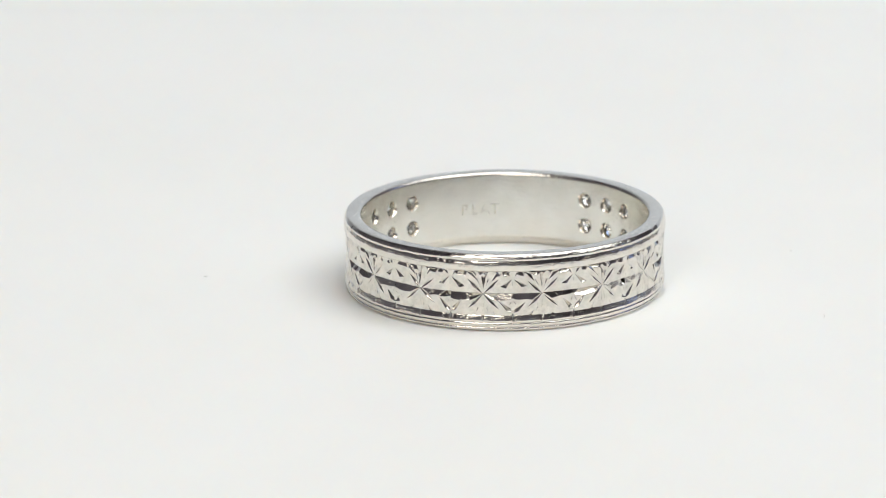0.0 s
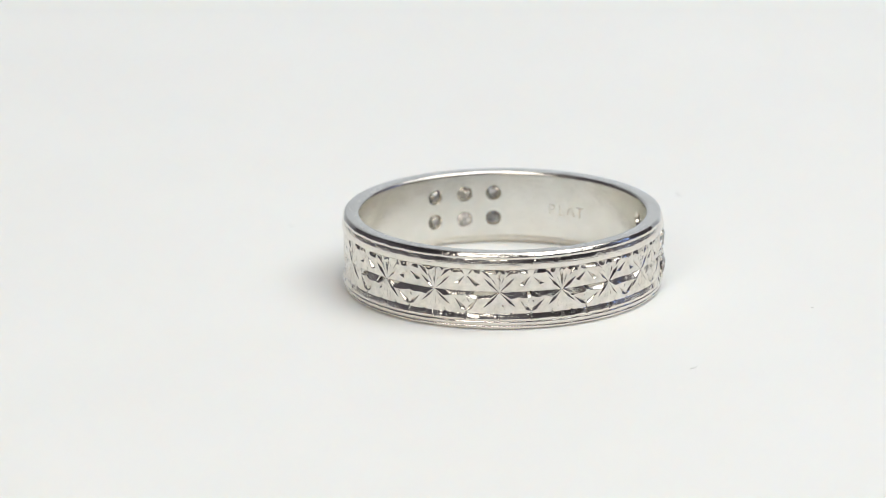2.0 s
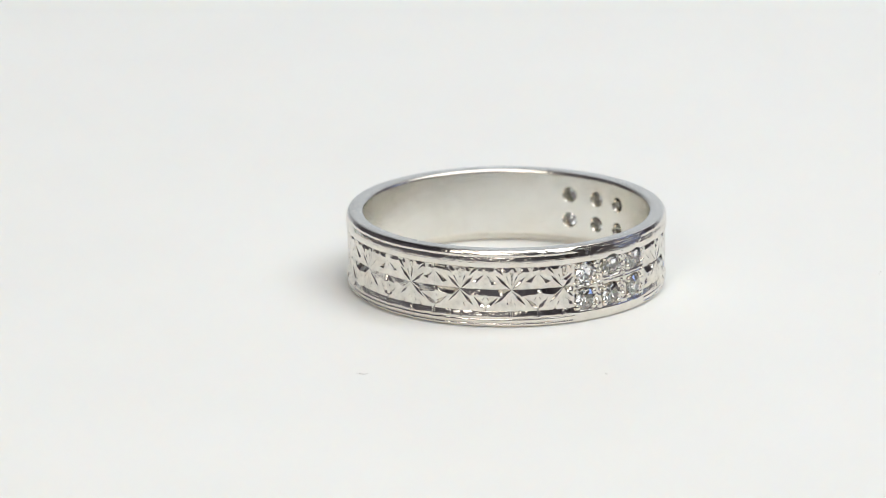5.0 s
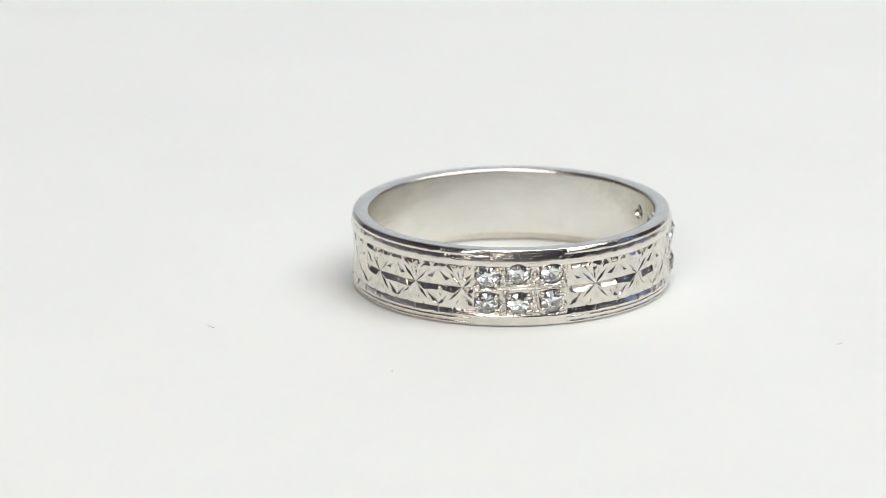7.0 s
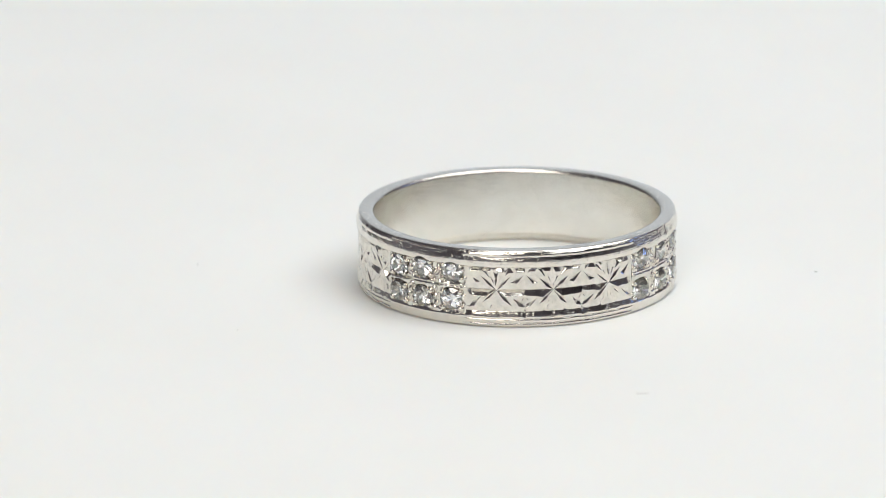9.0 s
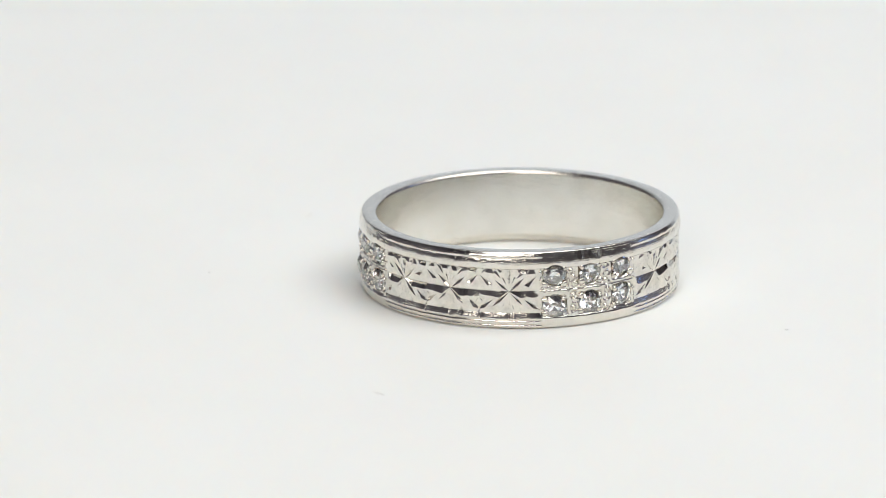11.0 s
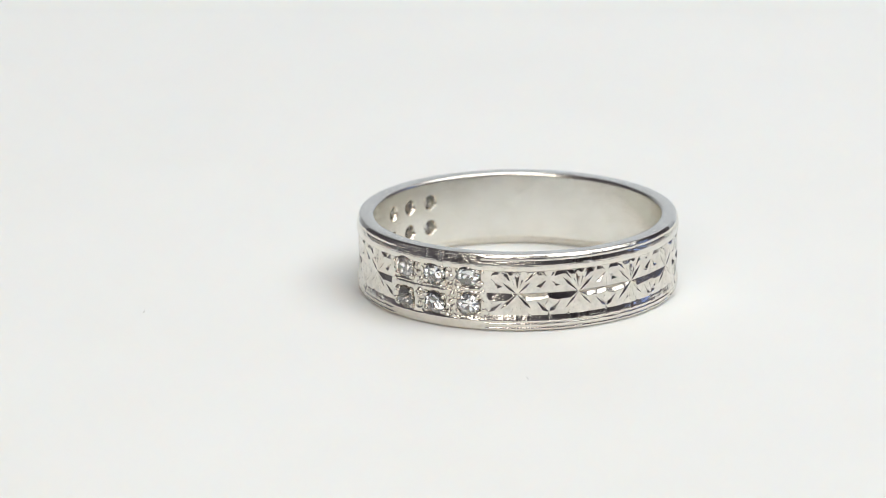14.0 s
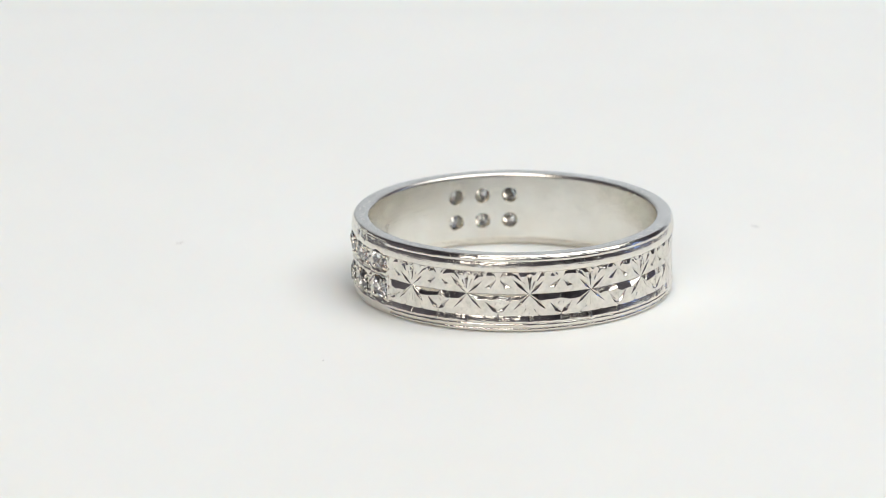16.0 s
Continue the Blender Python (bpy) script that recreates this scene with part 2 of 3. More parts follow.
def star_relief(u, v, left, right, rnd, caret_l, caret_r):
    """Relief of one engraved star panel; left and right: distance to its ends."""
    j = lambda s=0.05: rnd.uniform(-s, s)
    tone = lambda: rnd.choice((0.26, 0.34, 0.42, 0.50, 0.95))
    depth = 0 * u
    # border cut under the upper rail, in separate strokes
    cuts = []
    for x0 in (-1.75, -1.0, -0.35, 0.4, 1.1):
        x0, x1 = x0 + j(0.15), x0 + 0.8 + j(0.2)
        e0, e1 = 1.17 + j(0.07), 1.17 + j(0.07)
        cuts.append(([(x0, 1.44), (x0 + 0.12, e0), (x1 - 0.15, e1), (x1, 1.44)], rnd.choice((0.18, 0.26, 0.32, 0.40, 0.85)), 3.0, 0.9))
    for sgn, reach in ((-1, left), (1, right)):
        depth = np.maximum(depth, middle_cut(u, v, sgn, reach, rnd))
    # four slanting arms; a slim bright wall above, a broader dark one below
    for sx in (-1, 1):
        for sy in (-1, 1):
            tip = (sx * (0.98 + j(0.12)), sy * ((0.92 if sy > 0 else 0.98) + j(0.12)))
            cuts.append((kite((-sx * 0.10, -sy * 0.10), tip, 0.11 + j(0.025), 0.55 + j(0.12)), 0.46 + j(0.12), 1.3 + j(0.3), 0.8))
    # upright cut above, crease below
    top = j(0.05)
    cuts.append(([(0.0, 0.05), (top + 0.15 + j(0.03), 1.22), (top, 1.42), (top - 0.15 + j(0.03), 1.22)], 0.55, 0.8, rnd.choice((0.28, 0.5, 0.75))))
    if rnd.random() < 0.6:
        cuts.append(([(top - 0.03, 0.30), (top + 0.03, 0.30), (top + 0.17, 1.25), (top - 0.17, 1.25)], rnd.choice((0.24, 0.34)), 0.6, rnd.choice((0.8, 1.2))))
    cuts.append((kite((j(0.02), -0.02), (j(0.04), -1.40), 0.09 + j(0.02), 0.75), 0.35, 0.5, 0.70 + j(0.2)))
    # fine rays between the arms
    for x0 in (-0.40, 0.36):
        cuts.append((kite((x0 * 0.12, -0.16), (x0 + j(0.1), -1.25 + j(0.1)), 0.075, 0.7), 0.40, 0.8, 0.55))
        cuts.append((kite((x0 * 0.15, 0.2), (x0 * 1.1 + j(0.1), 1.15 + j(0.1)), 0.07, 0.7), 0.40, 0.8, 0.55))
    # wedges that come in from the borders
    for sx in (-1, 1):
        x0 = sx * (0.90 + j(0.1))
        wide = 0.25 + j(0.06)
        cuts.append(([(x0 - wide, 1.42), (x0 + wide, 1.42), (x0 * 0.50 + j(0.06), 0.82 + j(0.1))], tone(), 0.5, rnd.choice((0.45, 0.6, 1.1))))
        x0 = sx * (0.72 + j(0.12))
        cuts.append(([(x0 - 0.12, -1.42), (x0 + 0.14, -1.42), (x0 * 0.62, -0.90 + j(0.08))], 0.5, 0.6, 0.55 + j(0.15)))
    for pts, up, down, side in cuts:
        depth = np.maximum(depth, gouge(u, v, pts, up, down, side))
    # tulips below and carets above where two stars meet
    for sgn, reach, on in ((-1, left, caret_l), (1, right, caret_r)):
        x = u - sgn * (reach if on else min(reach, 1.78))
        fixed = random.Random(round(reach * 100))
        f = lambda s: fixed.uniform(-s, s)
        tones = lambda: fixed.choice((0.30, 0.36, 0.42, 0.50, 1.10))
        base, apex = -1.16 + f(0.06), 1.04 + f(0.08)
        meet = []
        for s in (-1, 1):
            tip = (s * (0.84 + f(0.10)), -0.44 + f(0.08))
            meet.append(([tip, (s * 0.06, base + 0.20), (s * 0.02, base - 0.04), (s * (0.36 + f(0.05)), base + 0.06)], tones(), 1.2, 0.8))
            meet.append((kite((0.0, -0.26 + f(0.04)), (s * 0.26, -0.80), 0.05, 0.5), 0.4, 0.8, 0.7))
            out = (s * (0.84 + f(0.08)), 0.48 + f(0.06))
            meet.append(([(s * 0.02, apex), out, (out[0] - s * (0.36 + f(0.06)), out[1] - 0.10 + f(0.05))], tones(), 1.2, 0.9))
            meet.append(([(s * 0.46, 1.42), (s * 0.20, 1.42), (s * (0.12 + f(0.05)), 1.06)], 0.5, 0.7, 0.6))
        meet.append(([(-0.10, base + 0.02), (0.10, base + f(0.04)), (f(0.03), base + 0.20)], 1.3, 1.0, 1.2))
        meet.append((kite((0.0, -1.42), (0.0, base), 0.07, 0.5), 0.8, 0.8, 0.8))
        meet.append((kite((0.01, apex - 0.08), (0.01, 0.15), 0.06, 0.3), 0.3, 0.5, 0.55))
        for pts, up, down, side in meet:
            depth = np.maximum(depth, gouge(x, v, pts, up, down, side))
        depth = np.maximum(depth, (0.016 - np.abs(x - 0.014)).clip(0, None) * 0.8 * (np.abs(v) < 1.3))
    # the cuts run out before a stone setting
    for sgn, reach, on in ((-1, left, caret_l), (1, right, caret_r)):
        if not on:
            depth = depth * ((reach - u * sgn) / 0.4).clip(0, 1)
    # gentle pillowing of the uncut facets, each tilted a little by hand, and the chatter of the graver
    swell = 0.014 * np.cos(u * 2.1) * np.cos(v * 1.9) + 0.005 * np.sin(u * 5.3 + j(3)) * np.sin(v * 4.1 + j(3)) + 0.0007 * np.sin(u * 34 + 2 * np.sin(v * 3))
    return swell - depth.clip(0, 0.30)


def bent_grid(name, a0, a1, z0, z1, step, height, base, mat, holes=(), inward=False):
    """A fine sheet on the cylinder of radius base, raised by height(u, v); round holes as (deg, z, radius)."""
    arc = radians(a1 - a0) * base
    nu, nv = max(2, round(arc / step)) + 1, max(2, round((z1 - z0) / step)) + 1
    A, Z = np.meshgrid(np.linspace(radians(a0), radians(a1), nu), np.linspace(z0, z1, nv))
    keep = np.ones(A.shape, bool)
    for deg, hz, hr in holes:
        du, dv = (A - radians(deg)) * base, Z - hz
        dist = np.hypot(du, dv)
        near = (dist < hr + step * 0.8) & (dist > hr - step * 0.8)
        A = np.where(near, radians(deg) + du / dist.clip(1e-6) * hr / base, A)
        Z = np.where(near, hz + dv / dist.clip(1e-6) * hr, Z)
        keep &= ~((dist < hr - step * 0.8))
    R = base + height(A, Z)
    verts = np.stack([R * np.cos(A), R * np.sin(A), Z], -1).reshape(-1, 3) * MM
    idx = np.arange(nu * nv).reshape(nv, nu)
    quads = np.stack([idx[:-1, :-1], idx[:-1, 1:], idx[1:, 1:], idx[1:, :-1]], -1).reshape(-1, 4)
    quads = quads[keep.reshape(-1)[quads].all(1)]
    if inward:
        quads = quads[:, ::-1]
    used = np.unique(quads)
    back = np.zeros(nu * nv, int)
    back[used] = np.arange(len(used))
    return mesh_from(name, verts[used].tolist(), back[quads].tolist(), mat)


def cell(deg, z, r, lift=0.0):
    """The pose on the band's outside at an angle and height: x along the band, y up, z outwards."""
    a = radians(deg)
    out, up = Vector((math.cos(a), math.sin(a), 0)), Vector((0, 0, 1))
    along = up.cross(out)
    m = Matrix((along, up, out)).transposed().to_4x4()
    m.translation = out * (r + lift) * MM + up * z * MM
    return m


def brilliant(girdle, table_r=0.56, crown=0.30, depth=0.92):
    """A single-cut stone: eight-sided table, eight crown and eight pavilion facets."""
    bm = bmesh.new()
    n = 16
    rows = []
    table = [bm.verts.new((table_r * girdle * math.cos(TAU * i / 8) * MM, table_r * girdle * math.sin(TAU * i / 8) * MM, crown * girdle * MM)) for i in range(8)]
    oct_r = [1.0 if i % 2 == 0 else math.cos(TAU / 16) for i in range(n)]
    ring_up = [bm.verts.new((girdle * math.cos(TAU * i / n) * MM, girdle * math.sin(TAU * i / n) * MM, 0.015 * MM)) for i in range(n)]
    ring_lo = [bm.verts.new((girdle * oct_r[i] * math.cos(TAU * i / n) * MM, girdle * oct_r[i] * math.sin(TAU * i / n) * MM, -0.015 * MM)) for i in range(n)]
    tip = bm.verts.new((0, 0, -depth * girdle * MM))
    bm.faces.new(table)
    for i in range(8):
        t0, t1 = table[i], table[(i + 1) % 8]
        g0, g1, g2 = ring_up[2 * i], ring_up[2 * i + 1], ring_up[(2 * i + 2) % n]
        bm.faces.new((t0, g0, g1))
        bm.faces.new((t0, g1, t1))
        bm.faces.new((t1, g1, g2))
        l0, l1, l2 = ring_lo[2 * i], ring_lo[2 * i + 1], ring_lo[(2 * i + 2) % n]
        bm.faces.new((l0, tip, l2, l1))
    for i in range(n):
        bm.faces.new((ring_up[i], ring_lo[i], ring_lo[(i + 1) % n], ring_up[(i + 1) % n]))
    bmesh.ops.recalc_face_normals(bm, faces=bm.faces[:])
    me = bpy.data.meshes.new("diamond")
    bm.to_mesh(me)
    bm.free()
    me.materials.append(DIAMOND)
    return me


def bead_mesh(r):
    bm = bmesh.new()
    bmesh.ops.create_icosphere(bm, subdivisions=2, radius=r * MM)
    me = bpy.data.meshes.new("bead")
    bm.to_mesh(me)
    bm.free()
    me.materials.append(BEAD)
    me.polygons.foreach_set("use_smooth", [True] * len(me.polygons))
    return me


def rough_wave(seed, amp, freq):
    rnd = random.Random(seed)
    terms = [(rnd.randint(freq // 3, freq), rnd.uniform(0, TAU), rnd.uniform(0.4, 1)) for _ in range(7)]
    return lambda a: amp * sum(w * math.sin(k * a + p) for k, p, w in terms) / 3


NICKS = ((145.1, 0.05), (138.7, 0.035), (60.5, 0.04), (143.9, 0.025), (32.8, 0.02), (198.3, 0.02), (317.5, 0.025))


def nick(a):
    """Dents across the upper rail."""
    d = math.degrees(a) % 360
    return -sum(w * math.exp(-((d - c) / 0.33) ** 2) for c, w in NICKS)


def near_group(a, soft=4.0):
    """1 in the middle of a stone group, 0 away from it."""
    d = math.degrees(a) % 360
    return max(min(1, max(0, min(d - lo, hi - d) / soft + 0.5)) for lo, hi in GROUP_ENDS)


def build_ring():
    root = tagged(new("diamond_ring"), "engraved platinum band ring with small diamonds, lying on the turntable", "ring")
    n = 2160
    # rows of the rails: radius, height, radius added beside the stones, roughness of hand
    up = [(10.12, 3.84, 0, 0), (FIELD + 0.01, 3.875, 0, 0.6), (10.285, 3.92, 0, 0.8), (10.322, 3.98, 0, 0.6), (10.332, 4.08, 0, 0.5), (10.333, 4.20, 0, 0.5),
          (10.326, 4.31, -0.004, 0.5), (10.312, 4.365, -0.006, 0.8), (10.292, 4.43, -0.005, 1.3), (10.268, 4.50, 0.0, 1.4), (10.252, 4.545, 0.002, 1.2),
          (10.246, 4.57, 0.0, 1.0), (10.272, 4.595, -0.034, 0.8), (10.284, 4.63, -0.055, 0.7), (10.280, 4.70, -0.072, 0.7), (10.262, 4.745, -0.066, 0.8),
          (10.236, 4.785, -0.05, 0.7), (10.21, 4.825, -0.034, 0.5), (10.178, 4.87, -0.015, 0.3), (10.145, 4.905, 0, 0.2), (10.10, 4.938, 0, 0.1), (10.0, 4.952, 0, 0),
          (9.7, HIGH - 0.045, 0, 0), (9.52, 4.95, 0, 0), (9.40, 4.94, 0, 0), (9.30, 4.91, 0, 0), (9.235, 4.85, 0, 0), (BORE, 4.75, 0, 0), (BORE, 4.7, 0, 0)]
    fade = rough_wave(21, 1.0, 14)
    w1, w2, w3, w4 = rough_wave(3, 0.018, 60), rough_wave(4, 0.013, 110), rough_wave(5, 0.007, 200), rough_wave(9, 0.006, 420)

    def hand(a, k, seed):
        """Uneven strokes of the file along a rail, in mm."""
        long = noise.noise(Vector((math.cos(a) * 16, math.sin(a) * 16, k * 0.12 + seed)))
        short = noise.noise(Vector((math.cos(a) * 55, math.sin(a) * 55, k * 0.16 + seed + 9)))
        return 0.014 * long + 0.008 * short

    def wob_up(a, k):
        rough = up[k][3]
        if not rough:
            return 0, 0
        g = min(1, near_group(a) + 0.5 * max(0, fade(a)))
        r = g * up[k][2] + nick(a) * (2 < k < 19) + hand(a, k, 0) * rough + w3(a + 0.004 * k) * 0.2 * rough
        return r, (w1(a + 0.004 * k) * 0.8 + w2(a + 0.02 * k) * 0.5) * min(1, rough) + (w4(a) * 2.0 if k < 3 else 0)
    v, f = lathe([p[:2] for p in up[:20]], n, wob_up)
    part("upper_rail", mesh_from("upper_rail", v, f, RAIL), root, "polished rail with scored lines")
    v, f = lathe([p[:2] for p in up[19:]], n, lambda a, k: wob_up(a, k + 19))
    part("rim", mesh_from("rim", v, f, RIM), root, "softly worn flat edge")

    low = [(BORE, 0.66, 0, 0), (BORE, 0.56, 0, 0), (9.215, 0.52, 0, 0), (9.27, 0.46, 0, 0), (9.33, 0.41, 0, 0), (9.345, 0.35, 0, 0), (9.41, 0.04, 0, 0), (9.48, 0.0, 0, 0), (9.96, 0.0, 0, 0),
           (10.09, 0.012, 0, 0.1), (10.16, 0.05, 0, 0.4), (10.205, 0.11, 0, 1.2), (10.222, 0.17, 0.004, 1.6), (10.218, 0.22, 0.016, 1.6), (10.19, 0.255, 0.05, 1.3),
           (10.185, 0.28, 0.06, 0.8), (10.235, 0.315, 0.022, 0.7), (10.272, 0.37, 0, 0.6), (10.285, 0.44, 0, 0.5), (10.284, 0.505, 0.01, 0.5), (10.262, 0.545, 0.036, 0.6),
           (10.238, 0.57, 0.062, 0.6), (10.262, 0.60, 0.042, 0.6), (10.305, 0.64, 0.004, 0.6), (10.316, 0.69, 0, 0.7), (10.300, 0.76, -0.05, 1.2), (10.274, 0.84, -0.07, 1.5),
           (10.246, 0.93, -0.07, 1.6), (10.215, 1.02, -0.07, 1.4), (10.18, 1.10, -0.06, 0.8), (10.10, 1.15, 0, 0)]
    spots_at = sorted(STARS)
    spots_at += [(p + q) / 2 for p, q in zip(spots_at, spots_at[1:]) if q - p < 30]

    def wob_low(a, k):
        rough = low[k][3]
        if not rough:
            return 0, 0
        g = near_group(a)
        d = math.degrees(a) % 360
        grain = 0.028 * noise.noise(Vector((a * 75, k * 0.5, 0))) + 0.006 * math.sin(a * 340) if 11 <= k <= 14 else 0
        pick = -0.05 * sum(math.exp(-((d - c - 0.3 * math.sin(c)) / 0.4) ** 2) for c in spots_at) if 24 <= k <= 28 else 0
        r = (hand(a, k, 40) * rough * 1.2 + w3(a) * 0.25 + grain) * (1 - 0.25 * g) + pick * (1 - g) + low[k][2] * g
        return r, ((w1(a + 1.3) * 0.8 + w2(a + 0.05 * k) * 0.6) if k > 14 else 0)
    v, f = lathe([p[:2] for p in low], n, wob_low)
    part("lower_rail", mesh_from("lower_rail", v, f, RAIL), root, "polished rail with worn beaded edge")

    # inside of the band, with the drilled holes
    holes = [(d, z, HOLE_IN) for g in HOLES for d in g for z in HOLE_Z]
    for a0, a1, fine in ((25, 65, True), (65, 123, False), (123, 165, True), (165, 385, False)):
        me = bent_grid("inner_wall", a0, a1, 0.64, 4.72, 0.045 if fine else 0.12,
                       lambda A, Z: 0.003 * np.sin(A * 23) * np.sin(Z * 1.7), BORE, INSIDE, [h for h in holes if a0 < h[0] < a1], True)
        part("inner_wall", me, root, "satin inside of the band")

    # worn maker's stamp inside
    for k, ch in enumerate("PLAT"):
        cu = bpy.data.curves.new("stamp", "FONT")
        cu.body, cu.size, cu.align_x = ch, 1.05, "CENTER"
        tmp = bpy.data.objects.new("stamp", cu)
        me = bpy.data.meshes.new_from_object(tmp)
        bpy.data.objects.remove(tmp)
        me.name = "stamped_letter"
        for vert in me.vertices:
            a = radians(105.8 - 4.3 * k) - vert.co.x / BORE
            vert.co = Vector(((BORE - 0.007) * math.cos(a), (BORE - 0.007) * math.sin(a), 2.12 + vert.co.y)) * MM
        me.materials.clear()
        me.materials.append(STAMP)
        part("stamped_letter", me, root, "faint worn stamped letter")

    # engraved star panels
    ends = sorted(STARS)
    for i, s in enumerate(ends):
        before, after = ends[i - 1] - (360 if i == 0 else 0), ends[(i + 1) % len(ends)] + (360 if i == len(ends) - 1 else 0)
        lo, hi, cl, cr = (before + s) / 2, (s + after) / 2, True, True
        for g0, g1 in GROUP_ENDS:
            if before < g0 < s:
                lo, cl = g1, False
            if s < g0 < after:
                hi, cr = g0, False
        seed = 100 + i
        left, right = radians(s - lo) * FIELD, radians(hi - s) * FIELD
        me = bent_grid("engraved_star", lo, hi, LOW_Z, TOP_Z, 0.019,
                       lambda A, Z: star_relief((A - radians(s)) * FIELD, Z - MID, left, right, random.Random(seed), cl, cr), FIELD, CUT)
        part("engraved_star", me, root, "bright-cut engraved star")

    # stone settings
    stones = [brilliant(0.765, *c) for c in ((0.58, 0.26, 0.86), (0.56, 0.34, 0.80), (0.64, 0.22, 0.83), (0.60, 0.30, 0.76))]
    bead, small = bead_mesh(0.17), bead_mesh(0.12)
    rnd = random.Random(8)
    for (lo, hi), group, bored in zip(GROUP_ENDS, GROUPS, HOLES):
        places = [(d, z, di, zi) for (d, *zs), di in zip(group, bored) for z, zi in zip(zs, HOLE_Z)]
        seats = [(d, z, SEAT) for d, z, di, zi in places]
        spots = []
        for d, z, di, zi in places:
            for sx in (-1, 1):
                for sy in (-1, 1):
                    spots.append((d + math.degrees(sx * (0.60 + rnd.uniform(-0.06, 0.06)) / FIELD), min(3.84, max(0.98, z + sy * (0.50 + rnd.uniform(-0.07, 0.05)))), bead))
        for d in [(p[0] + q[0]) / 2 for p, q in zip(group, group[1:])]:
            for bz in (1.2, 1.75, 2.2, 2.8, 3.25, 3.75):
                spots.append((d + rnd.uniform(-1.1, 1.1), bz + rnd.uniform(-0.12, 0.12), small))
        for d in (lo + 0.5, hi - 0.5):
            for bz in (1.3, 1.95, 2.5, 3.1, 3.65):
                spots.append((d + rnd.uniform(-0.6, 0.6), bz + rnd.uniform(-0.1, 0.1), small))

        def dish(A, Z, seats=seats, spots=spots):
            h = 0.04 * (np.minimum(A - A.min(), A.max() - A) / 0.02).clip(0, 1)
            for d, z, r in seats:
                q = np.hypot((A - radians(d)) * FIELD, Z - z)
                h -= 0.13 * np.exp(-((q - r) / 0.13) ** 2)
            for d, z, kind in spots[:-10]:
                q = np.hypot((A - radians(d)) * FIELD, Z - z)
                h -= 0.07 * np.exp(-((q - 0.2) / 0.07) ** 2)
            h -= 0.05 * np.exp(-((Z - MID - 0.08) / 0.05) ** 2)
            return h + 0.018 * np.sin(A * 150 + 2 * np.sin(Z * 5)) * np.sin(Z * 9 + 3 * np.sin(A * 31))
        me = bent_grid("stone_setting", lo, hi, 0.74, TOP_Z, 0.028, dish, FIELD, CUT, seats)
        plate = part("stone_setting", me, root, "bead-set plate for six diamonds")
        for d, z, di, zi in places:
            # drilled seat from the outside to the bore
            verts, faces, k = [], [], 40
            for r, base, deg, zz in ((SEAT, FIELD - 0.06, d, z), (SEAT * 0.97, FIELD - 0.16, d, z), (0.40, 9.52, di, zi), (0.42, 9.36, di, zi), (HOLE_IN * 1.06, BORE - 0.008, di, zi)):
                for q in range(k):
                    t = TAU * q / k
                    aa, z2 = radians(deg) + r * math.cos(t) / base, zz + r * math.sin(t)
                    verts.append((base * math.cos(aa) * MM, base * math.sin(aa) * MM, z2 * MM))
            for row in range(4):
                for q in range(k):
                    faces.append((row * k + q, (row + 1) * k + q, (row + 1) * k + (q + 1) % k, row * k + (q + 1) % k))
            part("seat", mesh_from("seat", verts, faces, BEAD), plate)
            ob = part("diamond", rnd.choice(stones), root, "round single-cut colourless diamond")
            ob.matrix_basis = cell(d, z, FIELD, -0.05) @ pose(0, 0, 0, rnd.uniform(0, 10), rnd.uniform(-7, 7), rnd.uniform(0, 45))
        for bd, bz, kind in spots:
            b = part("bead", kind, plate, "bright metal bead")
            b.matrix_basis = cell(bd, bz, FIELD, rnd.uniform(-0.01, 0.03)) @ Matrix.Diagonal((rnd.uniform(0.8, 1.2), rnd.uniform(0.8, 1.15), rnd.uniform(0.6, 0.95), 1))
    return root


ring = build_ring()
turntable = build_turntable()
build_room()
build_rim_reflector()


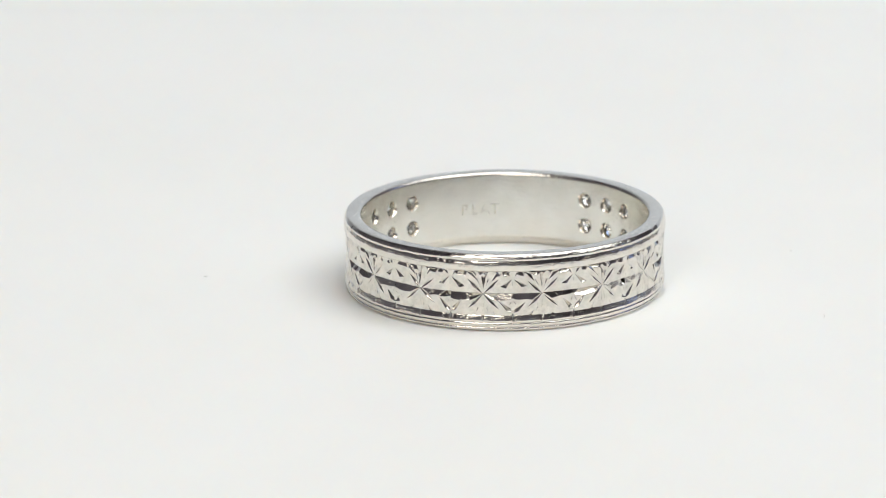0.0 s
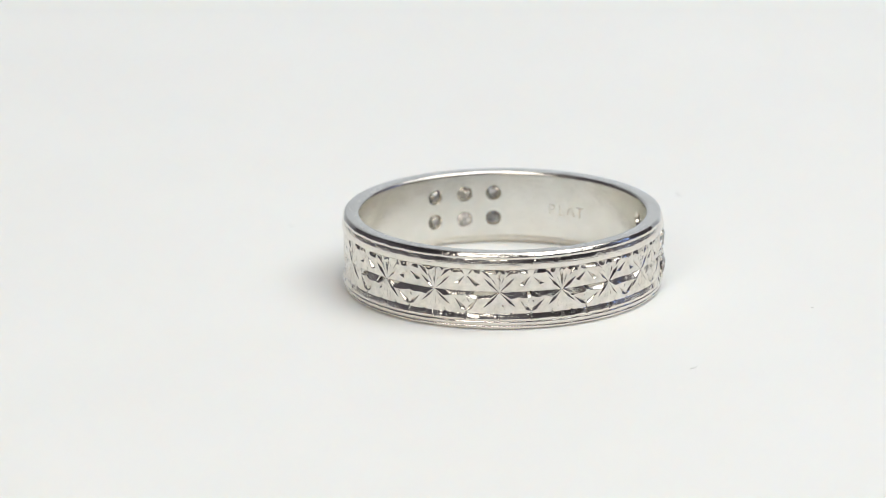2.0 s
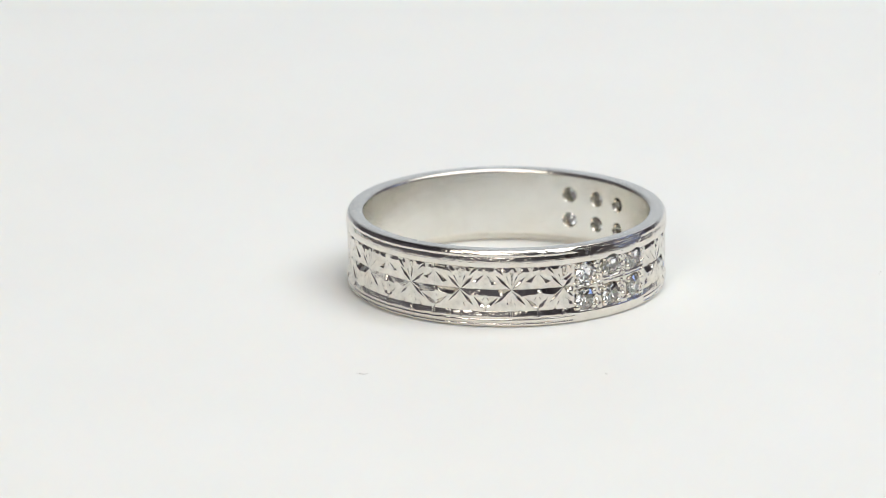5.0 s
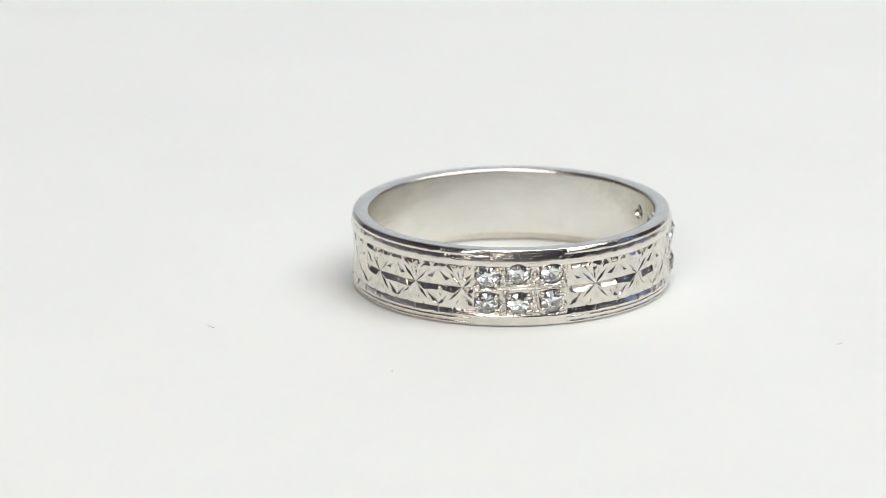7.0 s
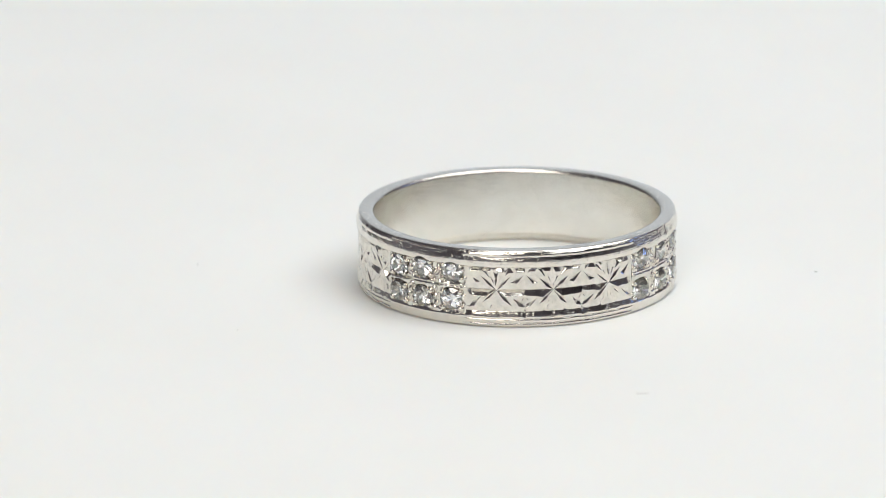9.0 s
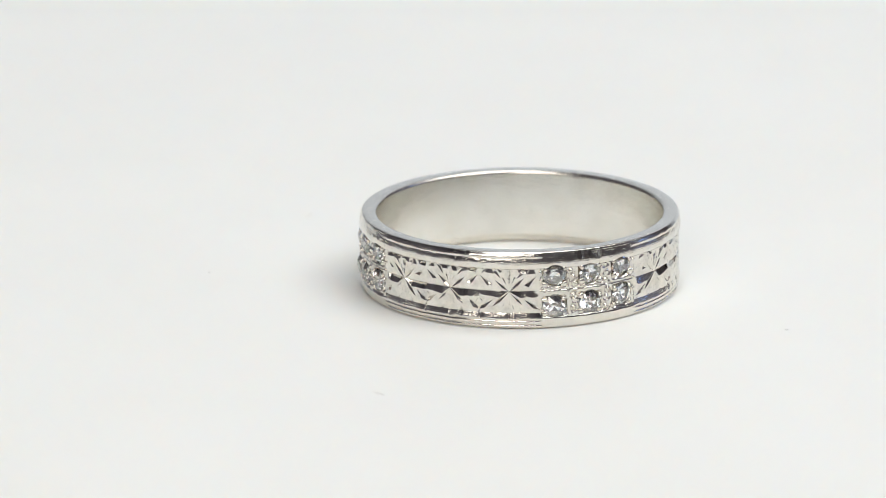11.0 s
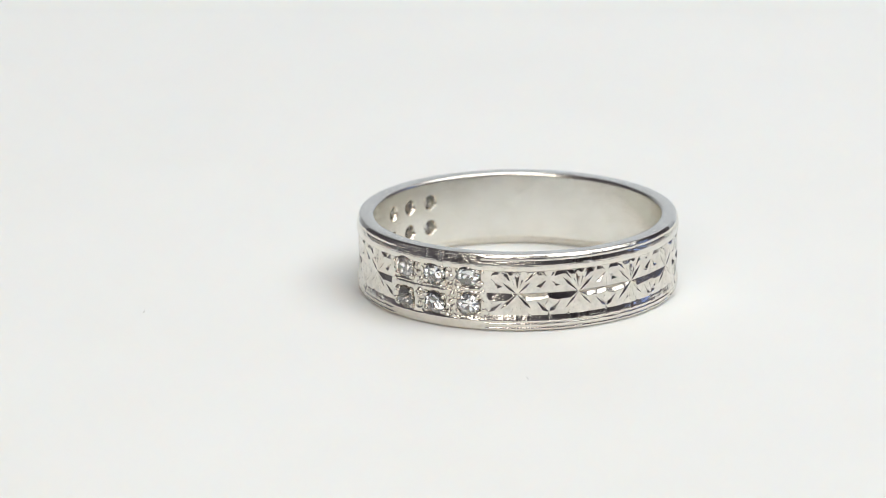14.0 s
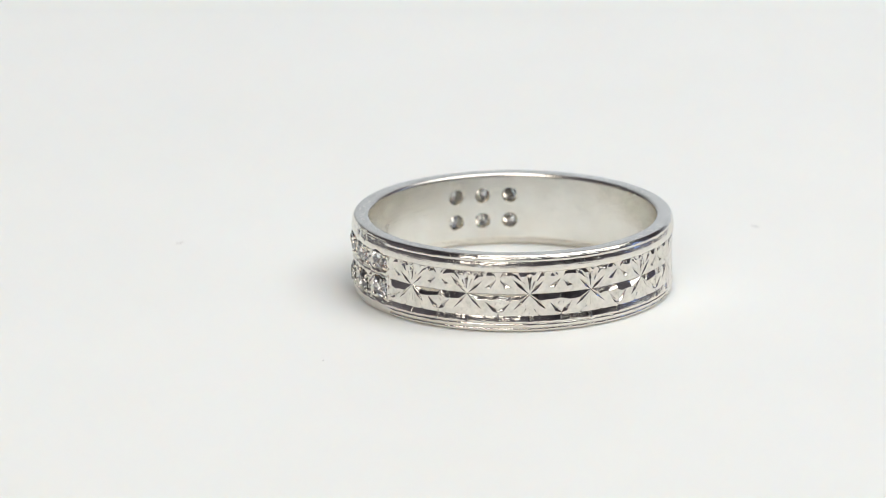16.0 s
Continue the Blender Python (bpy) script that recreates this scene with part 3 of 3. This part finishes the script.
def dust(name, length, seed):
    """A tiny curled fibre."""
    rnd = random.Random(seed)
    pts = []
    x, y, h = 0, 0, rnd.uniform(0, TAU)
    for i in range(9):
        pts.append((x * MM, y * MM, (0.03 + 0.02 * math.sin(i)) * MM))
        h += rnd.uniform(-0.7, 0.7)
        x, y = x + length / 8 * math.cos(h), y + length / 8 * math.sin(h)
    verts, faces = [], []
    for i, p in enumerate(pts):
        r = 0.016 * MM * (0.5 + math.sin(math.pi * (i + 0.6) / 9.4))
        for q in range(6):
            verts.append((p[0] + r * math.cos(TAU * q / 6), p[1] + r * math.sin(TAU * q / 6) * 0.7, p[2] + r * math.sin(TAU * q / 6)))
    for i in range(8):
        for q in range(6):
            faces.append((i * 6 + q, i * 6 + (q + 1) % 6, i * 6 + 6 + (q + 1) % 6, i * 6 + 6 + q))
    me = mesh_from(name, verts, faces, FIBRE)
    return tagged(new(name, me), "tiny pale dust fibre lying on the white turntable", "dust", group="dust on the turntable")


DUST = [((19.39, -8.29), dust("dust_fibre", 0.75, 1)), ((-3.46, 23.87), dust("dust_fibre", 0.8, 2)), ((18.65, 6.56), dust("dust_fibre", 0.22, 3)), ((-19.99, 1.68), dust("dust_fibre", 0.3, 4))]

# slow, even turn of the table: degrees behind or ahead of -18.810 degrees a second
DRIFT = ((0, 0.0), (2, 0.08), (3, 0.15), (4, 0.01), (6.5, -0.09), (7.5, -0.27), (8.5, -0.32), (9.2, -0.5), (11.4, -0.5), (12.5, -0.29), (13.5, 0.06), (16, 0.0))


def turn_at(t):
    for (t0, d0), (t1, d1) in zip(DRIFT, DRIFT[1:]):
        if t <= t1:
            return -18.810 * t + d0 + (d1 - d0) * (t - t0) / (t1 - t0)
    return -18.810 * t


def motions():
    times = [i * 0.5 for i in range(33)]
    spin = [(t, pose(0, 0, 0, 0, 0, turn_at(t))) for t in times]
    walk(turntable, spin)
    walk(ring, [(t, m @ pose(-0.434 * MM, -0.351 * MM, 0)) for t, m in spin])
    for (x, y), ob in DUST:
        walk(ob, [(t, m @ pose(x * MM, y * MM, 0)) for t, m in spin])


motions()
